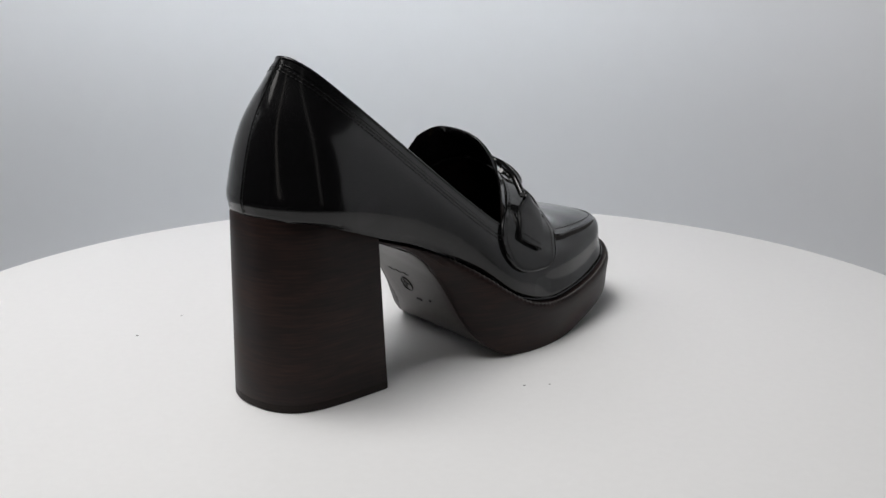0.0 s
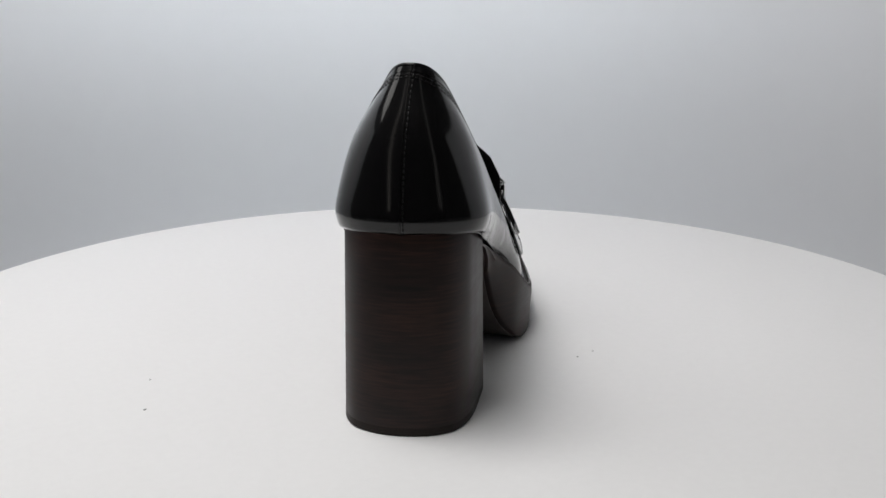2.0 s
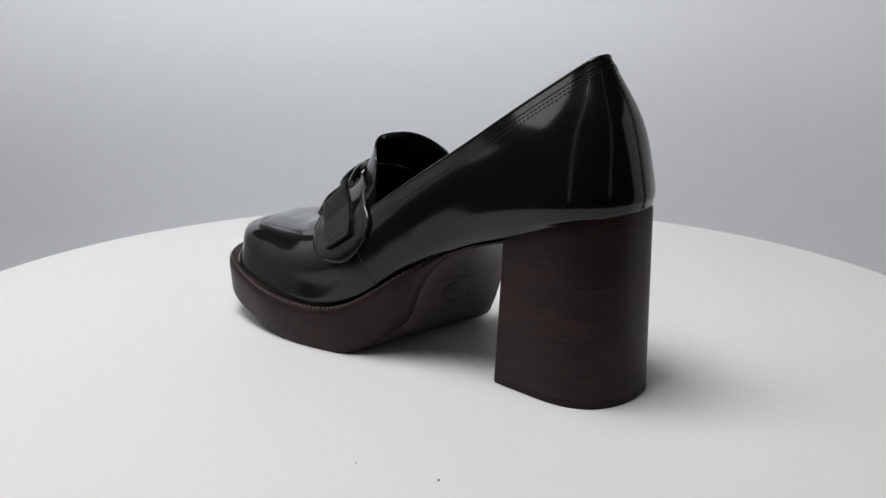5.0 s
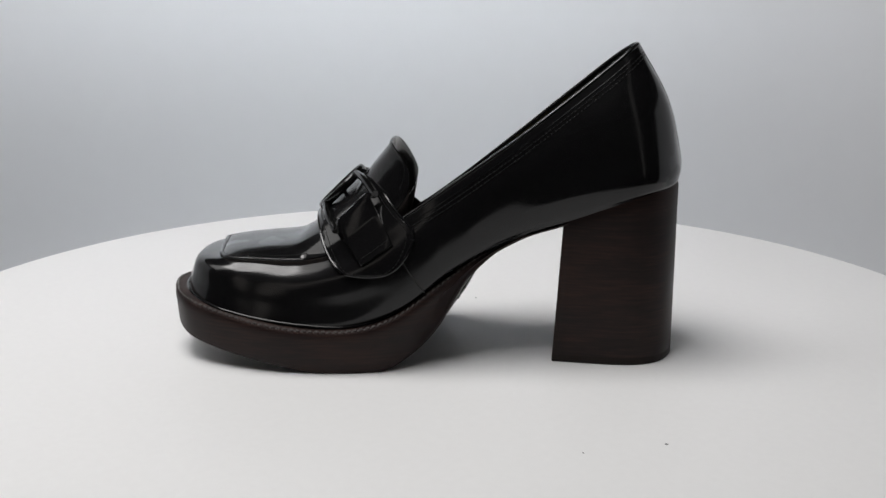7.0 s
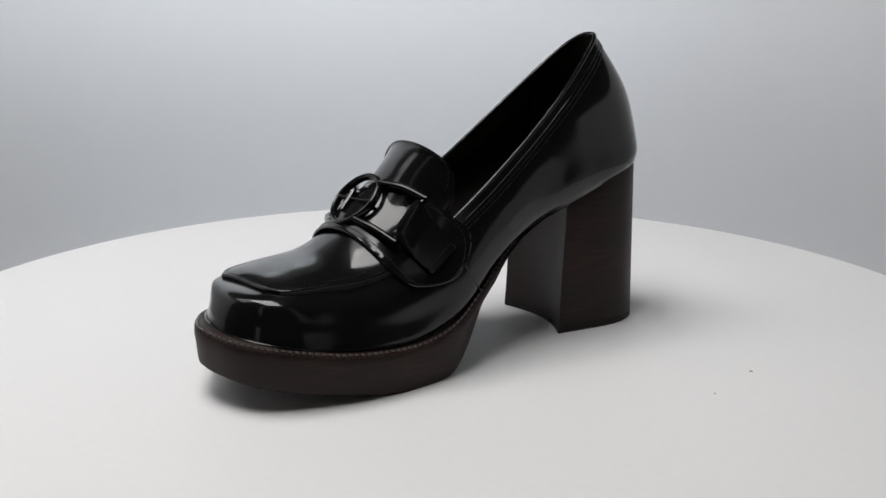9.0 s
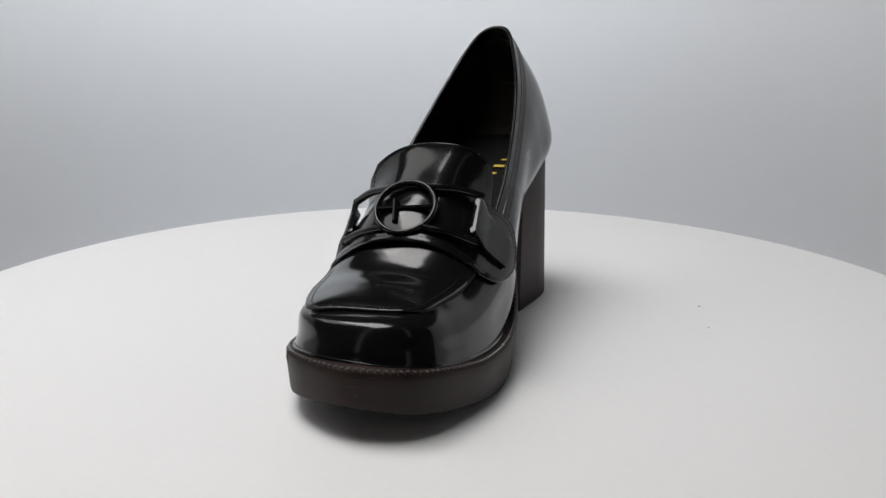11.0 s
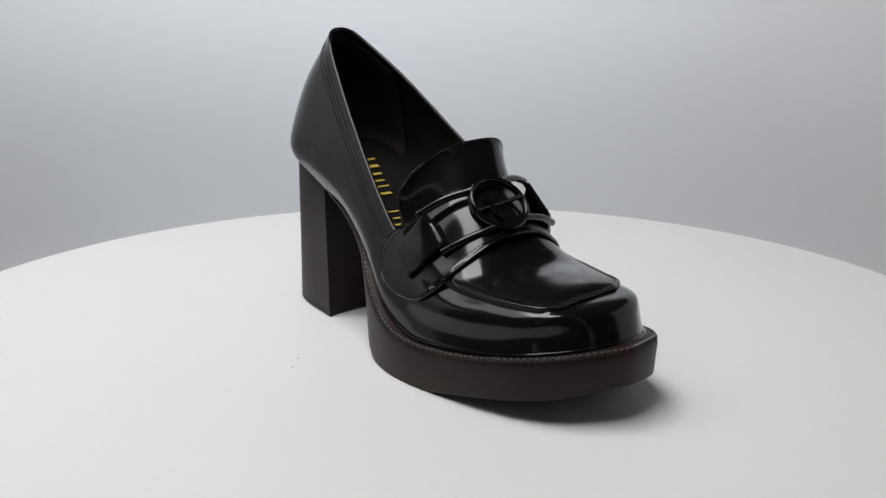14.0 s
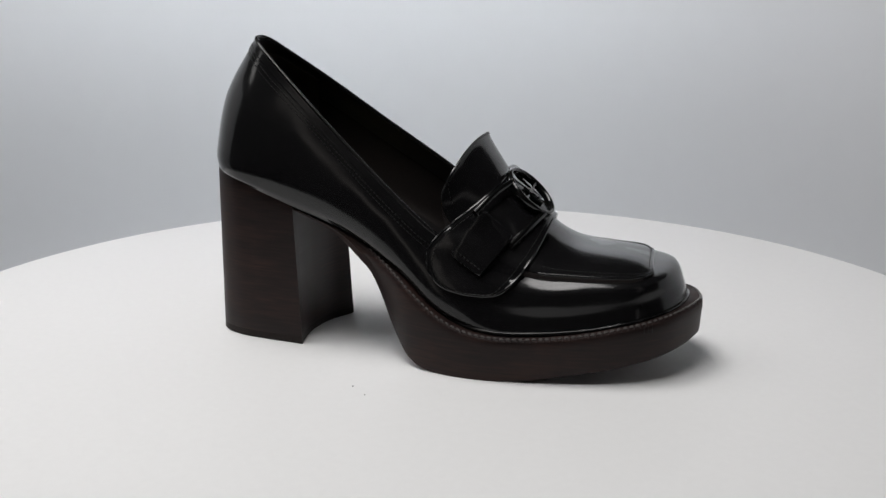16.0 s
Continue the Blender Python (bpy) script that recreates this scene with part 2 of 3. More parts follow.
# ---- the shoe ----
ZT = ([6.0, 7.0, 9.0, 10.7, 11.8, 12.6, 13.7, 14.8, 16.2, 18.0, 21.0, 24.0, 26.6],
      [7.45, 7.10, 6.45, 5.62, 4.92, 4.37, 3.57, 2.88, 2.39, 2.22, 2.45, 3.0, 3.5])
ZB = ([6.0, 7.0, 8.3, 9.5, 10.3, 11.0, 11.5, 12.0, 12.4, 12.9, 13.5, 14.3, 15.2, 18.0, 19.0, 20.7, 21.9, 23.0, 24.0, 25.0, 26.0, 26.6],
      [7.25, 6.95, 6.50, 5.80, 5.10, 4.35, 3.55, 2.60, 1.88, 1.22, 0.66, 0.20, 0.03, 0.0, 0.09, 0.40, 0.62, 0.82, 1.03, 1.26, 1.57, 1.78])
SOLE_L = [(6.0, 2.5), (7, 2.6), (9, 2.85), (11, 3.35), (13, 4.15), (15, 4.85), (17, 5.2), (19, 5.35), (21, 5.28), (23, 4.85), (24.5, 4.32), (25.62, 3.55), (26.36, 2.25), (26.65, 0.6)]
SOLE_R = [(6.0, -2.85), (7, -3.0), (9, -3.15), (11, -3.55), (13, -4.4), (15, -4.85), (16.7, -4.95), (18.4, -4.78), (20.2, -4.45), (22, -4.0), (23.6, -3.4), (24.9, -2.55), (25.9, -1.3), (26.65, 0.6)]
# how far the lower edge draws in, by length
DRAW_L = ([6, 9, 10, 11, 11.7, 12.3, 12.8, 13.3, 14, 15, 17, 22, 26.6], [0.1, 0.35, 0.7, 1.05, 1.2, 1.15, 1.0, 0.85, 0.62, 0.32, 0.20, 0.16, 0.10])
DRAW_R = ([6, 9, 11, 12, 13, 15, 17, 20, 26.6], [0.1, 0.2, 0.45, 0.35, 0.15, 0.1, 0.12, 0.18, 0.12])


def under(x, y):
    """Height of the sole's underside; the breast runs askew."""
    k = 0.155 * min(max((19 - x) / 4, 0), 1) * min(max((x - 7) / 3, 0), 1)
    return curve_at(*ZB, x - k * y)


# upper, station by station: foot line, low belly, high belly, top line
LEFT = [
    ((1.08, -.05, 8.95), (0.97, -.05, 10.05), (1.70, -.10, 12.9), (3.25, -.25, 15.62)),
    ((1.60, 1.66, 8.85), (1.58, 1.82, 10.0), (2.08, 1.28, 12.8), (3.55, .45, 15.47)),
    ((3.10, 2.70, 8.58), (3.10, 2.98, 9.85), (3.62, 2.25, 12.6), (4.50, 1.05, 14.75)),
    ((6.00, 2.88, 7.55), (6.00, 3.23, 8.8), (6.20, 2.85, 11.4), (6.60, 1.98, 13.15)),
    ((9.00, 2.88, 6.50), (9.00, 3.33, 7.5), (9.00, 3.30, 9.6), (9.20, 2.72, 11.2)),
    ((12.0, 3.35, 4.88), (12.0, 3.88, 5.7), (12.0, 3.80, 7.7), (12.2, 3.30, 9.12)),
    ((14.5, 4.15, 3.10), (14.5, 4.52, 4.3), (14.5, 4.25, 6.0), (14.5, 3.50, 7.55)),
    ((17.0, 4.70, 2.35), (17.0, 4.78, 3.4), (17.0, 4.45, 4.8), (17.0, 3.60, 6.00)),
    ((19.5, 4.82, 2.38), (19.5, 4.82, 3.2), (19.5, 4.42, 4.35), (19.3, 3.62, 5.32)),
    ((22.0, 4.58, 2.65), (22.0, 4.56, 3.35), (21.9, 4.12, 4.45), (21.6, 3.42, 5.28)),
    ((24.1, 4.0, 3.05), (24.08, 4.0, 3.75), (23.85, 3.68, 4.75), (23.1, 3.22, 5.28)),
    ((25.55, 2.50, 3.35), (25.5, 2.48, 4.05), (24.98, 2.4, 4.98), (23.85, 2.5, 5.3)),
    ((25.9, .50, 3.50), (25.85, .50, 4.2), (25.25, .45, 5.0), (24.15, .45, 5.28)),
]
RIGHT = [
    None,
    ((1.60, -1.84, 8.85), (1.58, -2.01, 10.0), (2.08, -1.55, 12.8), (3.55, -.95, 15.44)),
    ((3.10, -3.02, 8.58), (3.10, -3.31, 9.8), (3.62, -2.56, 12.6), (4.50, -1.50, 14.72)),
    ((6.00, -3.14, 7.55), (6.00, -3.48, 8.7), (6.20, -2.95, 11.2), (6.60, -2.08, 12.92)),
    ((9.00, -3.15, 6.50), (9.00, -3.53, 7.45), (9.00, -3.32, 9.2), (9.20, -2.64, 10.68)),
    ((12.0, -3.45, 4.88), (12.0, -3.88, 5.6), (12.0, -3.72, 7.0), (12.2, -3.18, 8.2)),
    ((14.5, -4.10, 3.10), (14.5, -4.40, 4.1), (14.5, -3.92, 5.4), (14.5, -3.45, 6.55)),
    ((17.0, -4.38, 2.38), (17.0, -4.42, 3.3), (17.0, -4.02, 4.5), (17.0, -3.35, 5.60)),
    ((19.5, -4.10, 2.42), (19.5, -4.12, 3.1), (19.5, -3.82, 4.2), (19.4, -3.12, 5.1)),
    ((22.0, -3.50, 2.70), (22.0, -3.50, 3.35), (21.95, -3.22, 4.35), (21.8, -2.72, 5.08)),
    ((24.0, -2.70, 3.10), (24.0, -2.70, 3.75), (23.9, -2.48, 4.6), (23.7, -2.15, 5.08)),
    ((25.35, -1.30, 3.38), (25.3, -1.30, 4.05), (25.0, -1.3, 4.85), (24.5, -1.35, 5.15)),
]
SPAN = 10
TOP = 20
STAMP = (0.6, 3.3)


def upper_rows():
    """Rows from foot line to top line, all round the shoe; row 0 is the back seam."""
    stations = LEFT + RIGHT[:0:-1]
    rings = []
    for st in stations:
        f, m = Vector(st[0]), Vector(st[1])
        # the leather turns under sharply at its foot; round the toe the wall leans in from the welt
        toe = min(max((f.x - 11) / 4, 0), 1)
        waist = min(max((f.x - 3) / 3, 0), 1) * (1 - toe)
        m.z += 0.35 * waist
        out, up = 0.88 - 0.18 * waist, 0.22 + 0.14 * waist
        tuck = Vector((f.x + (m.x - f.x) * out, f.y + (m.y - f.y) * out, f.z + (m.z - f.z) * up))
        lean = 0.16 * min(max((f.x - 13) / 4, 0), 1)
        inward = Vector((min(f.x, 20.5) - f.x, 0.3 - f.y, 0)).normalized()
        m = m + inward * lean
        tuck = tuck + inward * lean * 0.15
        top = Vector(st[3]) - Vector((0, 0, 0.12 if st[3][0] > 18 else 0))
        rings.append((f, tuck, m, Vector(st[2]), top))
    loops = [spline([s[k] for s in rings], SPAN, closed=True) for k in range(5)]
    return [spline([loops[k][i] for k in range(5)], 5) for i in range(len(loops[0]))]


def paired(left, right, n):
    """Left and right outlines with like steps, which meet at the toe."""
    both = spline([(x, y, 0) for x, y in left + right[-2::-1]], n)
    half = (len(left) - 1) * n
    return both[:half + 1], both[:half - 1:-1]


def build_sole(shoe):
    l, r = paired(SOLE_L, SOLE_R, 8)
    loop = l + r[-2::-1]
    n = len(loop)

    def inset(i, d):
        a, b = loop[max(i - 1, 0)], loop[min(i + 1, n - 1)]
        t = (b - a).normalized()
        return loop[i] + Vector((t.y, -t.x, 0)) * d

    # wall profile: rounded top rim, straight side, small lower round
    def ring(d, fz):
        out = []
        for i in range(n):
            p = inset(i, d if d >= 0 else -d * curve_at(*(DRAW_L if i < len(l) else DRAW_R), loop[i].x) * min(1.0, (curve_at(*ZT, loop[i].x) - under(loop[i].x, loop[i].y)) / 1.3))
            zt, zb = curve_at(*ZT, loop[i].x), min(under(p.x, p.y), curve_at(*ZT, loop[i].x) - 0.12)
            out.append(Vector((p.x, p.y, fz(zt, zb))))
        return out

    rings = [ring(0.62, lambda t, b: t - 0.02), ring(0.36, lambda t, b: t - 0.01), ring(0.26, lambda t, b: t - 0.05), ring(0.14, lambda t, b: t - 0.04), ring(0.07, lambda t, b: t - min(0.10, (t - b) * 0.2)), ring(0.02, lambda t, b: t - min(0.24, (t - b) * 0.3)), ring(0.0, lambda t, b: t - min(0.5, (t - b) * 0.4)),
             ring(-0.35, lambda t, b: t * 0.55 + b * 0.45), ring(-0.85, lambda t, b: b + min(0.16, (t - b) * 0.3)), ring(-1.15, lambda t, b: b)]
    bm = bmesh.new()
    vs = [[bm.verts.new(place(p)) for p in rg] for rg in rings]
    for a, b in zip(vs, vs[1:]):
        for i in range(n - 1):
            bm.faces.new((a[i], a[i + 1], b[i + 1], b[i]))
    half = len(l)
    for ringv in (vs[0], vs[-1]):
        for i in range(half - 1):
            j = n - 1 - i
            q = [ringv[i], ringv[i + 1], ringv[j - 1], ringv[j]]
            if ringv[i + 1] is ringv[j - 1]:
                q = [ringv[i], ringv[i + 1], ringv[j]]
            bm.faces.new(q)
    bm.faces.new([v[0] for v in vs] + [v[-1] for v in vs[::-1]])
    sole = part("platform_sole", bm, WOOD, shoe, "dark brown wood-look platform sole", angle=50)
    # outsole sheet under the ball and up the breast
    low = rings[-1]
    rows = [[low[i].lerp(low[n - 1 - i], 0.03 + 0.94 * k / 10) for k in range(11)] for i in range(14, half - 4)]
    bm, _ = slab(rows, 0.05, Vector((15, 0, 9)))
    outsole = part("outsole", bm, SOLE_SHEET, sole, "smooth dark brown outsole", angle=50)
    # stitches on the welt
    rim = ring(0.15, lambda t, b: t - 0.045)
    keep = [p for p in rim if p.x > 10.3]
    bm = stitches(keep, [Vector((0, 0, 1))] * len(keep), 0.31, 0.215, 0.07, 0.012)
    tagged(part("welt_stitching", bm, WELT_THREAD, sole, "brown thread stitches along the welt"), kind="stuff")
    # wheel marks: short ridges across the welt's edge
    outer, inside = ring(0.015, lambda t, b: t - min(0.16, (t - b) * 0.25)), ring(0.10, lambda t, b: t - 0.05)
    marks, gone, due = bmesh.new(), 0.0, 0.0
    for i in range(len(outer) - 1):
        step = (outer[i + 1] - outer[i]).length
        while outer[i].x > 10.3 and due < gone + step:
            f = (due - gone) / step
            a, b = outer[i].lerp(outer[i + 1], f), inside[i].lerp(inside[i + 1], f)
            along = (outer[i + 1] - outer[i]).normalized() * 0.06
            lift = Vector((0, 0, 0.03))
            q = [marks.verts.new(place(p)) for p in (a - along, a + along, b + along, b - along, a + (a - b) * 0.2 + lift, b + lift)]
            for face in ((0, 1, 4), (1, 2, 5, 4), (2, 3, 5), (3, 0, 4, 5)):
                marks.faces.new([q[k] for k in face])
            due += 0.31
        gone += step
        due = max(due, gone)
    tagged(part("welt_wheeling", marks, WOOD, sole, "fine ridges pressed into the welt's edge", angle=20), kind="stuff")
    # maker's stamp on the breast of the platform
    from mathutils.bvhtree import BVHTree
    tree = BVHTree.FromPolygons([v.co for v in outsole.data.vertices], [p.vertices for p in outsole.data.polygons])
    ahead = (place((1, 0, 0)) - place((0, 0, 0))).normalized()

    def on_breast(y, z):
        """The point of the breast at that height, a little proud of it, in shoe centimetres."""
        hit = tree.ray_cast(place((8.0, y, z)), ahead)[0]
        d = (hit - place((8.0, y, z))).dot(ahead) * 100 if hit else 3.5
        return Vector((8.0 + d - 0.02, y, z))

    cy, cz = STAMP
    circle = [on_breast(cy + 0.42 * math.cos(a), cz + 0.40 * math.sin(a)) for a in (2 * math.pi * i / 28 for i in range(28))]
    stamp = part("stamped_mark", tube(circle, 0.03, 6, True), PRINT, sole, "black stamped circle on the sole breast")
    part("stamp_bar", tube([on_breast(cy - 0.38, cz), on_breast(cy, cz + 0.03), on_breast(cy + 0.38, cz)], 0.03, 6), PRINT, stamp)
    part("stamp_bar", tube([on_breast(cy + 0.1, cz + 0.36), on_breast(cy + 0.1, cz - 0.2)], 0.03, 6), PRINT, stamp)
    for y, z, w in ((cy - 0.55, cz - 0.8, 0.4), (cy - 1.6, cz - 0.6, 0.12)):
        part("stamped_size", tube([on_breast(y - w / 2, z), on_breast(y + w / 2, z)], 0.06, 6), PRINT, sole)
    pts = [on_breast(cy + 1.1 - 0.2 * i, cz + 0.75 + 0.06 * math.sin(i * 2.1)) for i in range(10)]
    part("stamped_line", tube(pts, 0.025, 6), PRINT, sole)
    # scratches and a pale fleck on the front of the platform
    wall = BVHTree.FromPolygons([v.co for v in sole.data.vertices], [p.vertices for p in sole.data.polygons])

    def on_wall(x, y, z):
        hit = wall.find_nearest(place((x, y, z)))[0]
        d = hit - Vector((OX, OY, 0))
        return Vector(((d.x * CF + d.y * SF) * 100, (d.y * CF - d.x * SF) * 100, hit.z * 100))

    for k, y in enumerate((-2.62, -2.78, -2.95)):
        x = 24.62 + (y + 2.78) * 0.9
        part("scratch", tube([on_wall(x, y, 3.0), on_wall(x, y - 0.03, 2.82 - 0.05 * k), on_wall(x, y - 0.01, 2.62)], 0.022, 6), PRINT, sole, "short dark scratch")
    fleck = bmesh.new()
    bmesh.ops.create_icosphere(fleck, subdivisions=1, radius=0.0005, matrix=Matrix.Translation(place(on_wall(26.6, 1.5, 2.3))))
    part("fleck", fleck, GREY_PRINT, sole, "pale fleck of dust")
    return sole


def build_heel(shoe):
    # plan of the block at the ground and at the seat, as matching loops
    ground = [(7.16, 2.53), (5.5, 2.72), (4.0, 2.85), (2.8, 2.72), (1.75, 2.15), (1.15, 1.1), (0.97, -.1), (1.15, -1.3), (1.75, -2.25), (2.8, -2.75), (4.0, -2.95), (5.3, -3.03), (6.68, -3.1)]
    seat = [(6.75, 2.5), (5.5, 2.68), (4.0, 2.75), (2.7, 2.55), (1.7, 1.85), (1.15, 0.95), (1.03, -.1), (1.15, -1.15), (1.7, -2.05), (2.7, -2.7), (4.0, -2.9), (5.3, -2.98), (6.3, -3.03)]
    breast_g = [(6.68, -3.1), (6.35, -1.7), (6.28, -.4), (6.5, 1.1), (7.16, 2.53)]
    breast_s = [(6.3, -3.03), (6.2, -1.7), (6.2, -.3), (6.35, 1.2), (6.75, 2.5)]

    def loop(side, breast):
        a = spline([(x, y, 0) for x, y in side], 6)
        b = spline([(x, y, 0) for x, y in breast], 5)
        return a + b[1:-1]

    g, s = loop(ground, breast_g), loop(seat, breast_s)
    n = len(g)
    sx, sz = [1.1, 2.0, 2.9, 4.3, 5.65, 7.1], [8.95, 8.88, 8.72, 8.28, 7.75, 7.15]

    def level(f, inset=0.0, base=None):
        out = []
        for a, b in zip(g, s):
            p = a.lerp(b, f)
            c = Vector((4.2, -.2, 0))
            p = p + (c - p).normalized() * inset
            top = curve_at(sx, sz, p.x)
            out.append(Vector((p.x, p.y, top * f if base is None else base)))
        return out

    tiers = [level(0, 0.06, 0.0), level(0, 0.0, 0.06), level(0.02, 0.0, 0.36), level(0.021, 0.006, 0.385), level(0.024, 0.0, 0.41)]
    bm = bmesh.new()
    vs = [[bm.verts.new(place(p)) for p in t] for t in tiers[:4]]
    for a, b in zip(vs, vs[1:]):
        for i in range(n):
            bm.faces.new((a[i], a[(i + 1) % n], b[(i + 1) % n], b[i]))
    bm.faces.new(vs[0][::-1])
    bm.faces.new(vs[-1])
    heel_tiers = [tiers[3], tiers[4]] + [level(f) for f in (0.15, 0.3, 0.45, 0.6, 0.75, 0.9, 0.985)] + [level(1.0, 0.05)]
    bm2 = bmesh.new()
    vs = [[bm2.verts.new(place(p)) for p in t] for t in heel_tiers]
    for a, b in zip(vs, vs[1:]):
        for i in range(n):
            bm2.faces.new((a[i], a[(i + 1) % n], b[(i + 1) % n], b[i]))
    bm2.faces.new(vs[0][::-1])
    bm2.faces.new(vs[-1])
    heel = part("block_heel", bm2, WOOD, shoe, "tall dark brown stacked-wood block heel", angle=38)
    part("heel_tip", bm, RUBBER, heel, "thin black rubber heel tip", angle=38)


def build_upper(shoe):
    rows = upper_rows()
    n = len(rows)
    core = lambda p: Vector((min(max(p.x, 4.0), 24.0), 0, p.z - 0.5))

    # quarters and toe wall, with the leather's thickness and a lining inside
    def normal(i, j):
        du = rows[(i + 1) % n][j] - rows[i - 1][j]
        dv = rows[i][min(j + 1, TOP)] - rows[i][max(j - 1, 0)]
        m = du.cross(dv).normalized()
        return m if m.dot(rows[i][j] - core(rows[i][j])) > 0 else -m

    NRM = [[normal(i, j) for j in range(TOP + 1)] for i in range(n)]
    bm, _ = grid_mesh(rows, close_u=True)
    upper = part("upper", bm, LEATHER, shoe, "glossy black patent leather upper", angle=60)
    inner = [[rows[i][j] - NRM[i][j] * 0.16 for j in range(TOP + 1)] for i in range(n)]
    bm, _ = grid_mesh(inner, close_u=True)
    lining = part("lining", bm, LINING, shoe, "matt black lining", angle=60)
    k = SPAN
    # collar binding and its stitch line, over the open part of the top line
    lo, hi = 6 * k + 4, n - 6 * k - 4
    idx = list(range(hi, n)) + list(range(0, lo))
    rim = [rows[i][TOP] - NRM[i][TOP] * 0.07 for i in idx]
    part("collar_binding", tube(rim, 0.11, 10), LEATHER, upper, "black collar edge")

    facing = [[inner[i][j] - NRM[i][j] * 0.02 for j in range(TOP - 4, TOP + 1)] for i in idx]
    bm, _ = slab(facing, 0.03, Vector((9, 0, 10)))
    part("inner_binding", bm, FACING, lining, "narrow black leather facing inside the collar", angle=60)

    def below_rim(i, d):
        """The point of a row that lies d under the top line."""
        for j in range(TOP, 0, -1):
            step = (rows[i][j] - rows[i][j - 1]).length
            if d <= step:
                return rows[i][j].lerp(rows[i][j - 1], d / step)
            d -= step
        return rows[i][0]

    near = [0.58 + 0.42 * min(1.0, min(i, n - i) / 22) for i in idx]
    for depth in (0.70, 0.92):
        line = [below_rim(i, depth * q) for i, q in zip(idx, near)]
        part("collar_stitching", stitches(line, [NRM[i][TOP - 2] for i in idx], 0.22, 0.15, 0.030, 0.008), THREAD, upper)
    fold = [below_rim(i, 0.48 * q) - NRM[i][TOP - 1] * 0.005 for i, q in zip(idx, near)]
    part("collar_fold", tube(fold, 0.03, 6), LEATHER, upper)
    # back seam: narrow raised strip with stitches beside it
    part("back_seam", tube(rows[0], 0.035, 6), LEATHER, upper)
    side = [p + Vector((0.0, -0.14, 0)) for p in rows[0]]
    part("seam_stitching", stitches(side, NRM[0], 0.24, 0.17, 0.03, 0.0), THREAD, upper)
    # side seam on the left quarter
    seam = [(14.7, 4.33, 5.9), (14.5, 4.345, 5.6), (14.15, 4.36, 5.06), (13.76, 4.32, 4.46), (13.4, 4.2, 4.0)]
    part("side_seam", tube(spline(seam, 5), 0.028, 8), PRINT, upper, "dark side seam")
    # welted ridge round the foot of the upper
    foot = [rows[i][0] + NRM[i][0] * 0.03 for i in range(5 * k, n - 5 * k)]
    part("rand", tube(foot, 0.08, 8), LEATHER, upper)

    # apron, vamp and tongue: one arched sheet
    CENTRE = [(24.15, .45, 5.22), (23.5, .45, 5.45), (21.9, .4, 5.64), (20.4, .35, 5.82), (19.5, .3, 6.3), (18.75, .25, 6.95),
              (17.8, .25, 7.9), (16.85, .4, 8.85), (16.1, .75, 9.8), (15.45, 1.1, 10.6), (15.22, 1.3, 10.98)]
    EDGE_L = [None, None, None, None, (19.3, 3.62, 5.36), (18.1, 3.66, 5.65), (16.9, 3.62, 6.2), (15.6, 3.35, 7.1), (14.5, 3.2, 8.3), (14.2, 3.12, 9.5), (14.6, 2.8, 10.4)]
    EDGE_R = [None, None, None, None, (19.3, -3.2, 5.15), (18.1, -3.3, 5.4), (16.9, -3.35, 5.8), (15.7, -3.1, 6.5), (14.7, -3.2, 7.5), (14.4, -3.22, 8.6), (14.7, -2.75, 9.6)]
    front_l = [(23.85, 2.4, 5.26), (23.2, 3.18, 5.25), (21.8, 3.4, 5.26), (20.4, 3.58, 5.30)]
    front_r = [(24.45, -1.25, 5.11), (23.8, -2.1, 5.06), (22.2, -2.7, 5.06), (20.5, -3.0, 5.09)]
    for q in range(4):
        EDGE_L[q], EDGE_R[q] = front_l[q], front_r[q]
    cs, el, er = (spline(c, 8) for c in (CENTRE, EDGE_L, EDGE_R))
    sheet = []
    for i, (c, a, b) in enumerate(zip(cs, el, er)):
        row = []
        for j in range(25):
            u = -1 + 2 * j / 24
            e = a if u > 0 else b
            w = abs(u)
            # arched across: flat crown, steeper towards the edge
            rise = 1 - w ** 2.7
            back = w ** (1.15 if i < 14 else 1.15 + min(1.35, (i - 14) * 0.045))
            p = Vector((c.x + (e.x - c.x) * back, c.y + (e.y - c.y) * w, e.z + (c.z - e.z) * rise))
            row.append(p)
        sheet.append(row)
    axis = Vector((17, 0, 2))
    bm, nrm = slab(sheet, 0.08, axis)
    vamp = part("vamp", bm, LEATHER, shoe, "glossy black moccasin apron and raised tongue", angle=55)
    # raised piping and stitching round the apron
    m = 8 * 4
    ring = [sheet[i][24] for i in range(m, -1, -1)] + [sheet[0][j] for j in range(23, 0, -1)] + [sheet[i][0] for i in range(0, m + 1)]
    rn = [nrm[i][24] for i in range(m, -1, -1)] + [nrm[0][j] for j in range(23, 0, -1)] + [nrm[i][0] for i in range(0, m + 1)]
    part("apron_piping", tube([p + q * 0.02 for p, q in zip(ring, rn)], 0.10, 10), LEATHER, vamp)
    inn = [sheet[i][23] for i in range(m, 1, -1)] + [sheet[2][j] for j in range(22, 1, -1)] + [sheet[i][1] for i in range(2, m + 1)]
    nn = [nrm[i][23] for i in range(m, 1, -1)] + [nrm[2][j] for j in range(22, 1, -1)] + [nrm[i][1] for i in range(2, m + 1)]
    part("apron_stitching", stitches(inn, nn, 0.22, 0.15, 0.026, 0.08), THREAD, vamp)
    last = len(sheet) - 1
    ts = [sheet[i][1] for i in range(last - 14, last - 1)] + [sheet[last - 2][j] for j in range(2, 23)] + [sheet[i][23] for i in range(last - 2, last - 15, -1)]
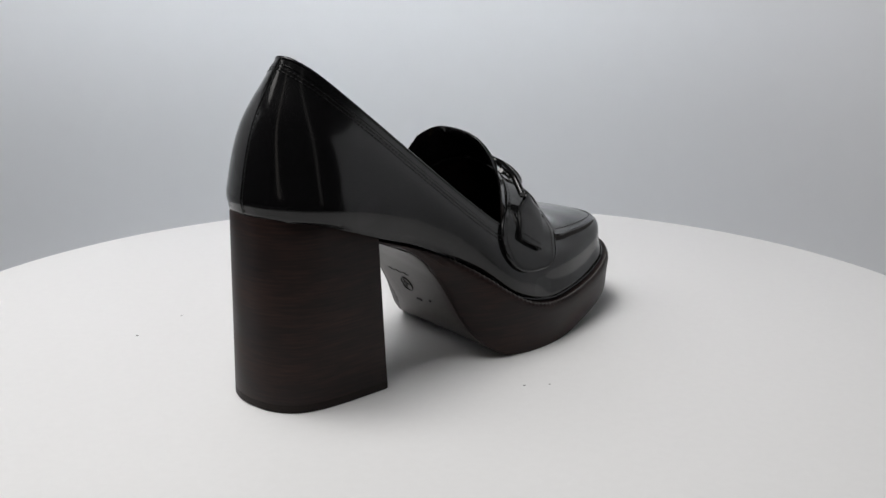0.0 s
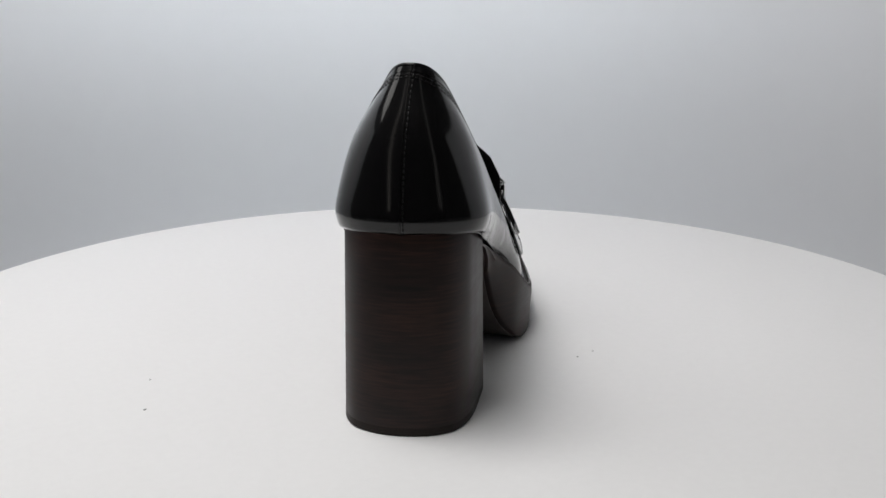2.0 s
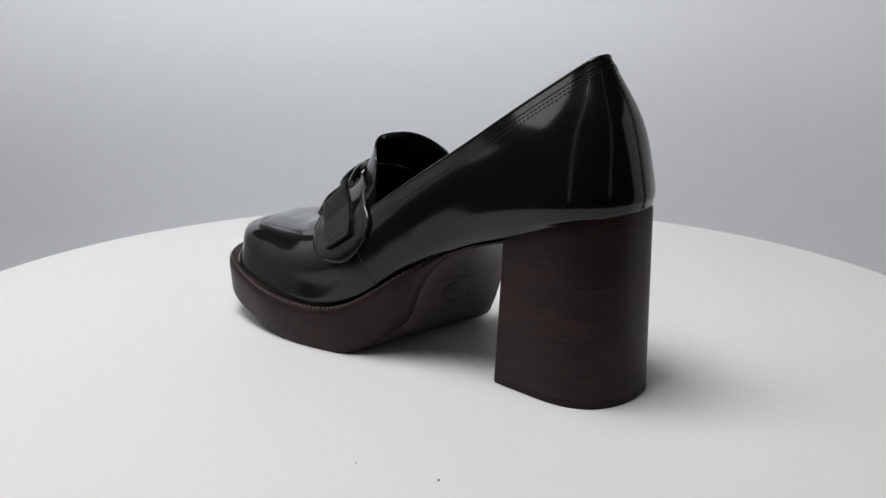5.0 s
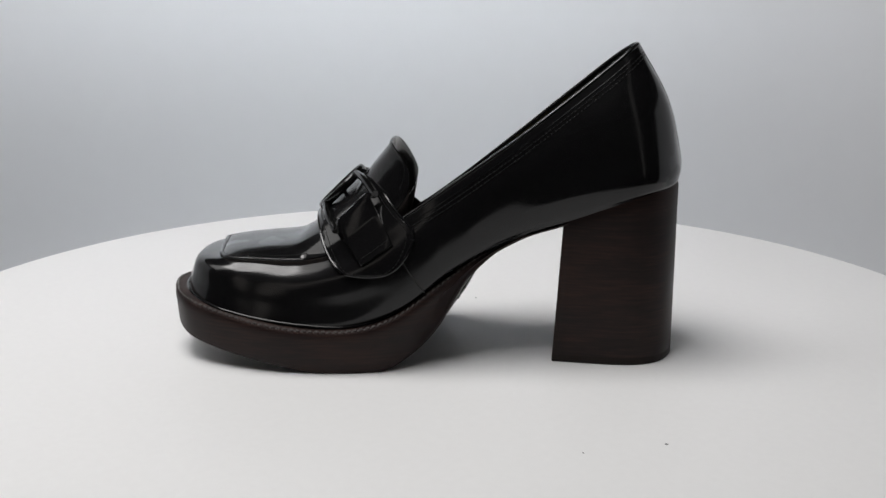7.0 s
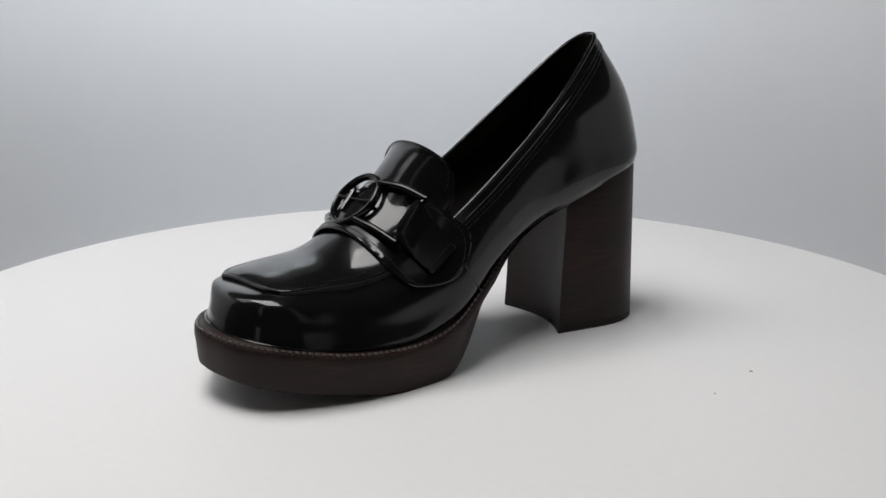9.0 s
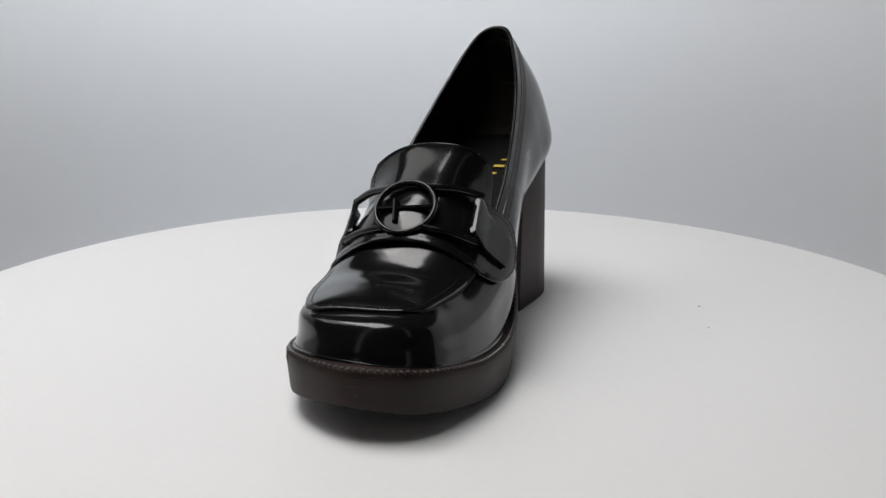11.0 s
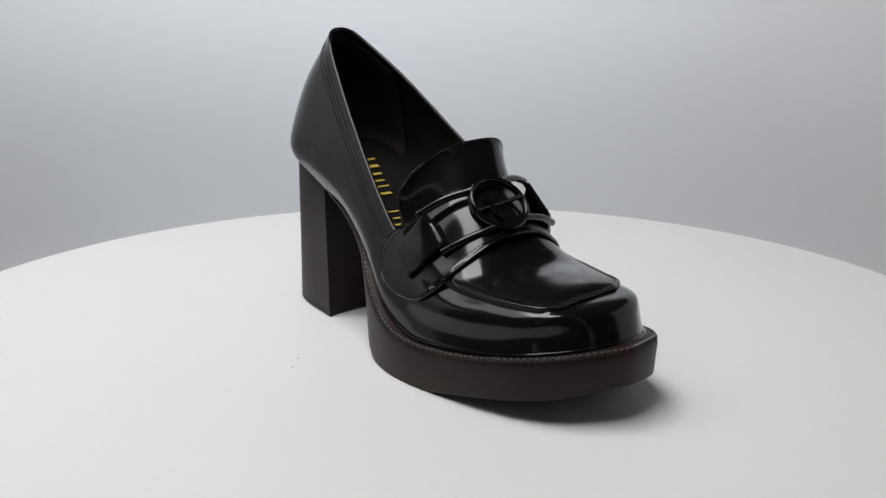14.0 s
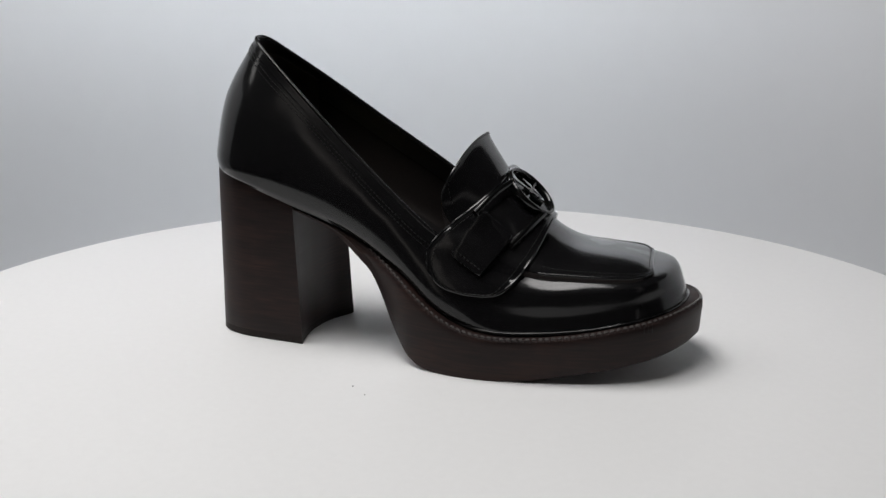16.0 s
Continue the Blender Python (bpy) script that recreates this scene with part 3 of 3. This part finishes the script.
    tn = [nrm[i][1] for i in range(last - 14, last - 1)] + [nrm[last - 2][j] for j in range(2, 23)] + [nrm[i][23] for i in range(last - 2, last - 15, -1)]
    part("tongue_stitching", stitches(ts, tn, 0.22, 0.15, 0.026, 0.08), THREAD, vamp)

    # the lining of apron and tongue goes on down inside the quarters
    for j in (0, 24):
        wing = [[sheet[i][j] + Vector((0.1 * q, (0.06 if j == 0 else -0.06) * q, -(0.55 if i > 44 else 0.4) * q)) for q in range(5)] for i in range(6, 69, 2)]
        bm, _ = slab(wing, 0.10, Vector((15, 0, 7)))
        part("apron_lining", bm, LINING, vamp, angle=55)

    # insole and its gold print
    srow = []
    for s in range(4, 6 * k + 6):
        a, b = inner[s][2], inner[(n - s) % n][2]
        srow.append([a.lerp(b, j / 8) - Vector((0, 0, 0.18 * math.sin(math.pi * j / 8))) for j in range(9)])
    bm, _ = slab(srow, 0.06, Vector((12, 0, -6)))
    insole = part("insole", bm, INSOLE, shoe, "black insole with small gold print", angle=60)

    from mathutils.bvhtree import BVHTree
    bed = BVHTree.FromPolygons([v.co for v in insole.data.vertices], [p.vertices for p in insole.data.polygons])

    def on_insole(x, y):
        hit = bed.ray_cast(place((x, y, 20.0)), Vector((0, 0, -1)))[0]
        return Vector((x, y, (hit.z * 100 if hit else 6.0) + 0.015))

    # gold words, as plain bars of the letters' size
    for x, w, r in ((4.6, 0.62, 0.2), (5.3, 0.62, 0.3), (6.1, 0.62, 0.24), (6.8, 0.6, 0.15), (7.4, 0.85, 0.12), (8.1, 0.62, 0.24), (9.65, 1.0, 0.13), (10.15, 0.5, 0.16), (10.6, 0.62, 0.16)):
        y = 0.42 - 0.30 * (x - 6.0) if x < 8.5 else -0.42 - 0.20 * (x - 8.5)
        part("gold_print", tube([on_insole(x, y - w / 2), on_insole(x, y), on_insole(x, y + w / 2)], r, 8, flat=0.15), GOLD, insole)
    # heel grip: a softer panel inside the counter, and the faint printed size on it
    gi = list(range(-27, 28))
    grip = [[inner[i][j] - NRM[i][j] * 0.07 for j in range(3, TOP)] for i in gi]
    bm, _ = slab(grip, 0.05, Vector((8, 0, 11)))
    pad = part("heel_grip", bm, GRIP, lining, "dark brown heel grip panel", angle=60)
    for row, (lo, hi) in enumerate(((-3, 2), (-4, 3), (-3, 3))):
        j = TOP - 4 - row
        pts = [inner[i][j] - NRM[i][j] * 0.10 for i in range(lo, hi + 1)]
        part("printed_size", tube(pts, 0.05, 6, flat=0.4), GREY_PRINT, pad)
    return rows, NRM, sheet, nrm


def build_strap(shoe, rows, NRM, sheet, nrm):
    from mathutils.bvhtree import BVHTree
    verts, polys = [], []
    for net, loopd in ((rows, True), (sheet, False)):
        base, nu, nv = len(verts), len(net), len(net[0])
        verts += [p for r in net for p in r]
        for i in range(nu if loopd else nu - 1):
            for j in range(nv - 1):
                a, b = base + i * nv + j, base + ((i + 1) % nu) * nv + j
                polys.append((a, b, b + 1, a + 1))
    tree = BVHTree.FromPolygons(verts, polys)

    def rest(p, lift):
        """Pushes a point out until it clears the leather below."""
        core = Vector((min(max(p.x - 0.5, 14), 19), 0.1, 3.6))
        d = (p - core).normalized()
        hit = tree.ray_cast(core + d * 12, -d)
        if hit[0] is None:
            return p
        need = (hit[0] - core).length + lift
        return core + d * max(need, min((p - core).length, need + 0.05 + 0.4 * max(0.0, 1 - abs(p.y - 0.2) / 3)))

    def band(front, rear, nl, nw, lift, crown):
        f, r = spline(front, nl), spline(rear, nl)
        net = []
        for a, b in zip(f, r):
            row = []
            for j in range(nw + 1):
                t = j / nw
                p = a.lerp(b, t)
                up = (p - Vector((17, 0.1, 3.6))).normalized()
                row.append(rest(p + up * crown * math.sin(math.pi * t), lift))
            net.append(row)
        for _ in range(8):
            old = [[p.copy() for p in r] for r in net]
            for i in range(1, len(net) - 1):
                for j in range(nw + 1):
                    net[i][j] = old[i][j] * 0.5 + (old[i - 1][j] + old[i + 1][j]) * 0.25
            old = [[p.copy() for p in r] for r in net]
            for i in range(len(net)):
                for j in range(1, nw):
                    net[i][j] = old[i][j] * 0.6 + (old[i][j - 1] + old[i][j + 1]) * 0.2
        return net

    front = [(16.6, 4.9, 4.95), (17.35, 4.85, 5.05), (17.95, 4.6, 5.55), (18.4, 3.85, 6.2), (18.8, 2.4, 6.8), (19.1, .4, 7.05), (19.15, -1.6, 6.7), (18.95, -2.9, 5.95), (18.55, -3.75, 5.15), (18.1, -4.1, 4.6), (17.6, -4.3, 4.22), (16.9, -4.35, 4.1)]
    rear = [(16.05, 4.9, 4.95), (15.15, 4.8, 5.1), (14.35, 4.5, 5.8), (13.95, 3.75, 6.8), (14.9, 3.35, 7.8), (16.65, .4, 8.9), (16.25, -1.8, 8.2), (14.85, -3.2, 7.1), (14.0, -3.7, 6.1), (14.1, -4.1, 5.1), (14.8, -4.25, 4.4), (15.9, -4.35, 4.12)]
    net = band(front, rear, 8, 14, 0.05, 0.3)
    bm, sn = slab(net, 0.12, Vector((16.8, 0.1, 3.6)))
    strap = part("saddle_strap", bm, LEATHER, shoe, "glossy black leather saddle strap across the instep", angle=55)
    m = len(net) - 1
    loop = [(i, 1) for i in range(2, m - 1)] + [(m - 2, j) for j in range(2, 13)] + [(i, 13) for i in range(m - 2, 1, -1)] + [(2, j) for j in range(12, 0, -1)]
    part("strap_stitching", stitches([net[i][j] for i, j in loop], [sn[i][j] for i, j in loop], 0.22, 0.15, 0.027, 0.12), THREAD, strap)

    edge = [(i, 0) for i in range(m + 1)] + [(m, j) for j in range(1, 14)] + [(i, 14) for i in range(m, -1, -1)] + [(0, j) for j in range(13, 0, -1)]
    part("strap_edge", tube([net[i][j] + sn[i][j] * 0.06 for i, j in edge], 0.085, 8, True), LEATHER, strap, "rounded painted strap edge")

    # folded leather tabs that hold the ornament
    top_v = [p + q * 0.12 for r, rn in zip(net, sn) for p, q in zip(r, rn)]
    nw = len(net[0])
    top_f = [(i * nw + j, (i + 1) * nw + j, (i + 1) * nw + j + 1, i * nw + j + 1) for i in range(m) for j in range(nw - 1)]
    face = BVHTree.FromPolygons(top_v, top_f)

    def over(p, lift):
        near = face.find_nearest(p)
        out = (near[0] - Vector((16.0, 0.1, 4.6))).normalized()
        n = near[1] if near[1].dot(out) > 0 else -near[1]
        return near[0] + n * lift

    def tab(corner, name, pin):
        a, b, c, d = (Vector(p) for p in corner)
        net = []
        for i in range(9):
            row = []
            for j in range(9):
                p = a.lerp(b, j / 8).lerp(d.lerp(c, j / 8), i / 8)
                row.append(over(p, 0.03 + 0.22 * max(0, 1 - i / 5) ** 1.5))
            net.append(row)
        for _ in range(5):
            old = [[p.copy() for p in r] for r in net]
            for i in range(9):
                for j in range(9):
                    if 0 < i < 8:
                        net[i][j] = net[i][j] * 0.5 + (old[i - 1][j] + old[i + 1][j]) * 0.25
                    if 0 < j < 8:
                        net[i][j] = net[i][j] * 0.5 + (old[i][j - 1] + old[i][j + 1]) * 0.25
        # the leather goes up over the pin and turns down behind it
        lip = [[], [], []]
        for j in range(9):
            p = Vector(pin[0]).lerp(Vector(pin[1]), 0.10 + 0.80 * j / 8)
            out = (p - Vector((16.0, 0.1, 4.6))).normalized()
            away = (p - net[3][j]).normalized()
            lip[0].append(p + away * 0.20 - out * 0.16)
            lip[1].append(p + away * 0.13 - out * 0.04)
            lip[2].append(p - away * 0.08 + out * 0.01)
        net = lip + net[2:]
        bm, tn = slab(net, 0.20, Vector((16.8, 0.1, 3.6)))
        t = part(name, bm, LEATHER, strap, "folded black leather tab", angle=50)
        for e in (8, 9):
            ln = [net[e][j] for j in range(1, 8)]
            part("tab_stitching", stitches(ln, [tn[e][j] for j in range(1, 8)], 0.22, 0.15, 0.03, 0.20 if e == 8 else 0.13), THREAD, t)

    LT, LB, RT, RB = (15.95, 3.2, 8.7), (17.83, 3.54, 6.92), (16.2, -3.2, 7.95), (17.95, -2.98, 6.45)
    tab(((16.1, 3.15, 8.35), (17.65, 3.45, 6.85), (16.45, 4.75, 5.45), (14.95, 4.4, 6.4)), "strap_tab", (LT, LB))
    tab(((16.15, -3.1, 7.75), (17.75, -2.95, 6.35), (16.7, -4.3, 5.1), (15.2, -4.15, 6.0)), "strap_tab", (RT, RB))

    # lacquered ornament: ring, rods and the cross-shaped mark inside
    c = Vector((17.98, 0.15, 8.32))
    nz = Vector((0.69, 0.0, 0.72))
    ey = Vector((0, 1, 0))
    ez = nz.cross(ey).normalized()
    if ez.z < 0:
        ez = -ez
    roll = radians(8)
    ex = ey * math.cos(roll) + ez * math.sin(roll)
    eu = ez * math.cos(roll) - ey * math.sin(roll)
    at = lambda u, v, w=0.0: c + ex * u + eu * v + nz * w
    ring = [at(1.46 * math.cos(a), 1.42 * math.sin(a)) for a in (2 * math.pi * i / 64 for i in range(64))]
    buckle = part("ornament_ring", tube(ring, 0.13, 14, True, flat=1.6, up=nz), LACQUER, strap, "black lacquered metal ring")
    part("cross_bar", tube([at(-1.42, 0.0), at(-0.9, 0.02, -0.02), at(0, 0.0, -0.03), at(1.42, 0.0)], 0.11, 8, flat=1.5, up=nz), LACQUER, buckle)
    part("cross_bar", tube([at(-0.55, 0.42), at(-0.5, 0.0), at(-0.42, -0.78)], 0.15, 8, flat=1.3, up=nz), LACQUER, buckle)
    rods = []
    for su, sv, end in ((1, 1, LT), (1, -1, LB), (-1, 1, RT), (-1, -1, RB)):
        a, e = at(0.95 * su, 1.10 * sv, 0.02), Vector(end)
        mid = a.lerp(e, 0.5) + (a.lerp(e, 0.5) - Vector((16.5, 0.1, 5.0))).normalized() * 0.16
        tail = e + (e - mid).normalized() * 0.12
        rods.append([a, mid, e, tail])
    for a, b in ((LT, LB), (RT, RB)):
        part("cross_pin", tube([a, b], 0.11, 8), LACQUER, buckle, "black lacquered pin")
    for r in rods:
        part("ornament_rod", tube(spline(r, 6), 0.185, 10), LACQUER, buckle, "black lacquered rod")


def build_shoe():
    shoe = new("platform_loafer")
    tagged(shoe, "glossy black high-heeled platform loafer with ring ornament on a white turntable", "shoe")
    build_sole(shoe)
    build_heel(shoe)
    build_strap(shoe, *build_upper(shoe))
    return shoe


build_setting()
TURNTABLE = build_turntable()
SHOE = build_shoe()

TURN = 18.438  # degrees a second


def motions():
    for thing in (TURNTABLE, SHOE):
        walk(thing, [(i * 0.5, pose(0, 0, 0, 0, 0, TURN * i * 0.5 + 0.45 * math.sin(radians(TURN * i * 0.5)))) for i in range(33)])


motions()
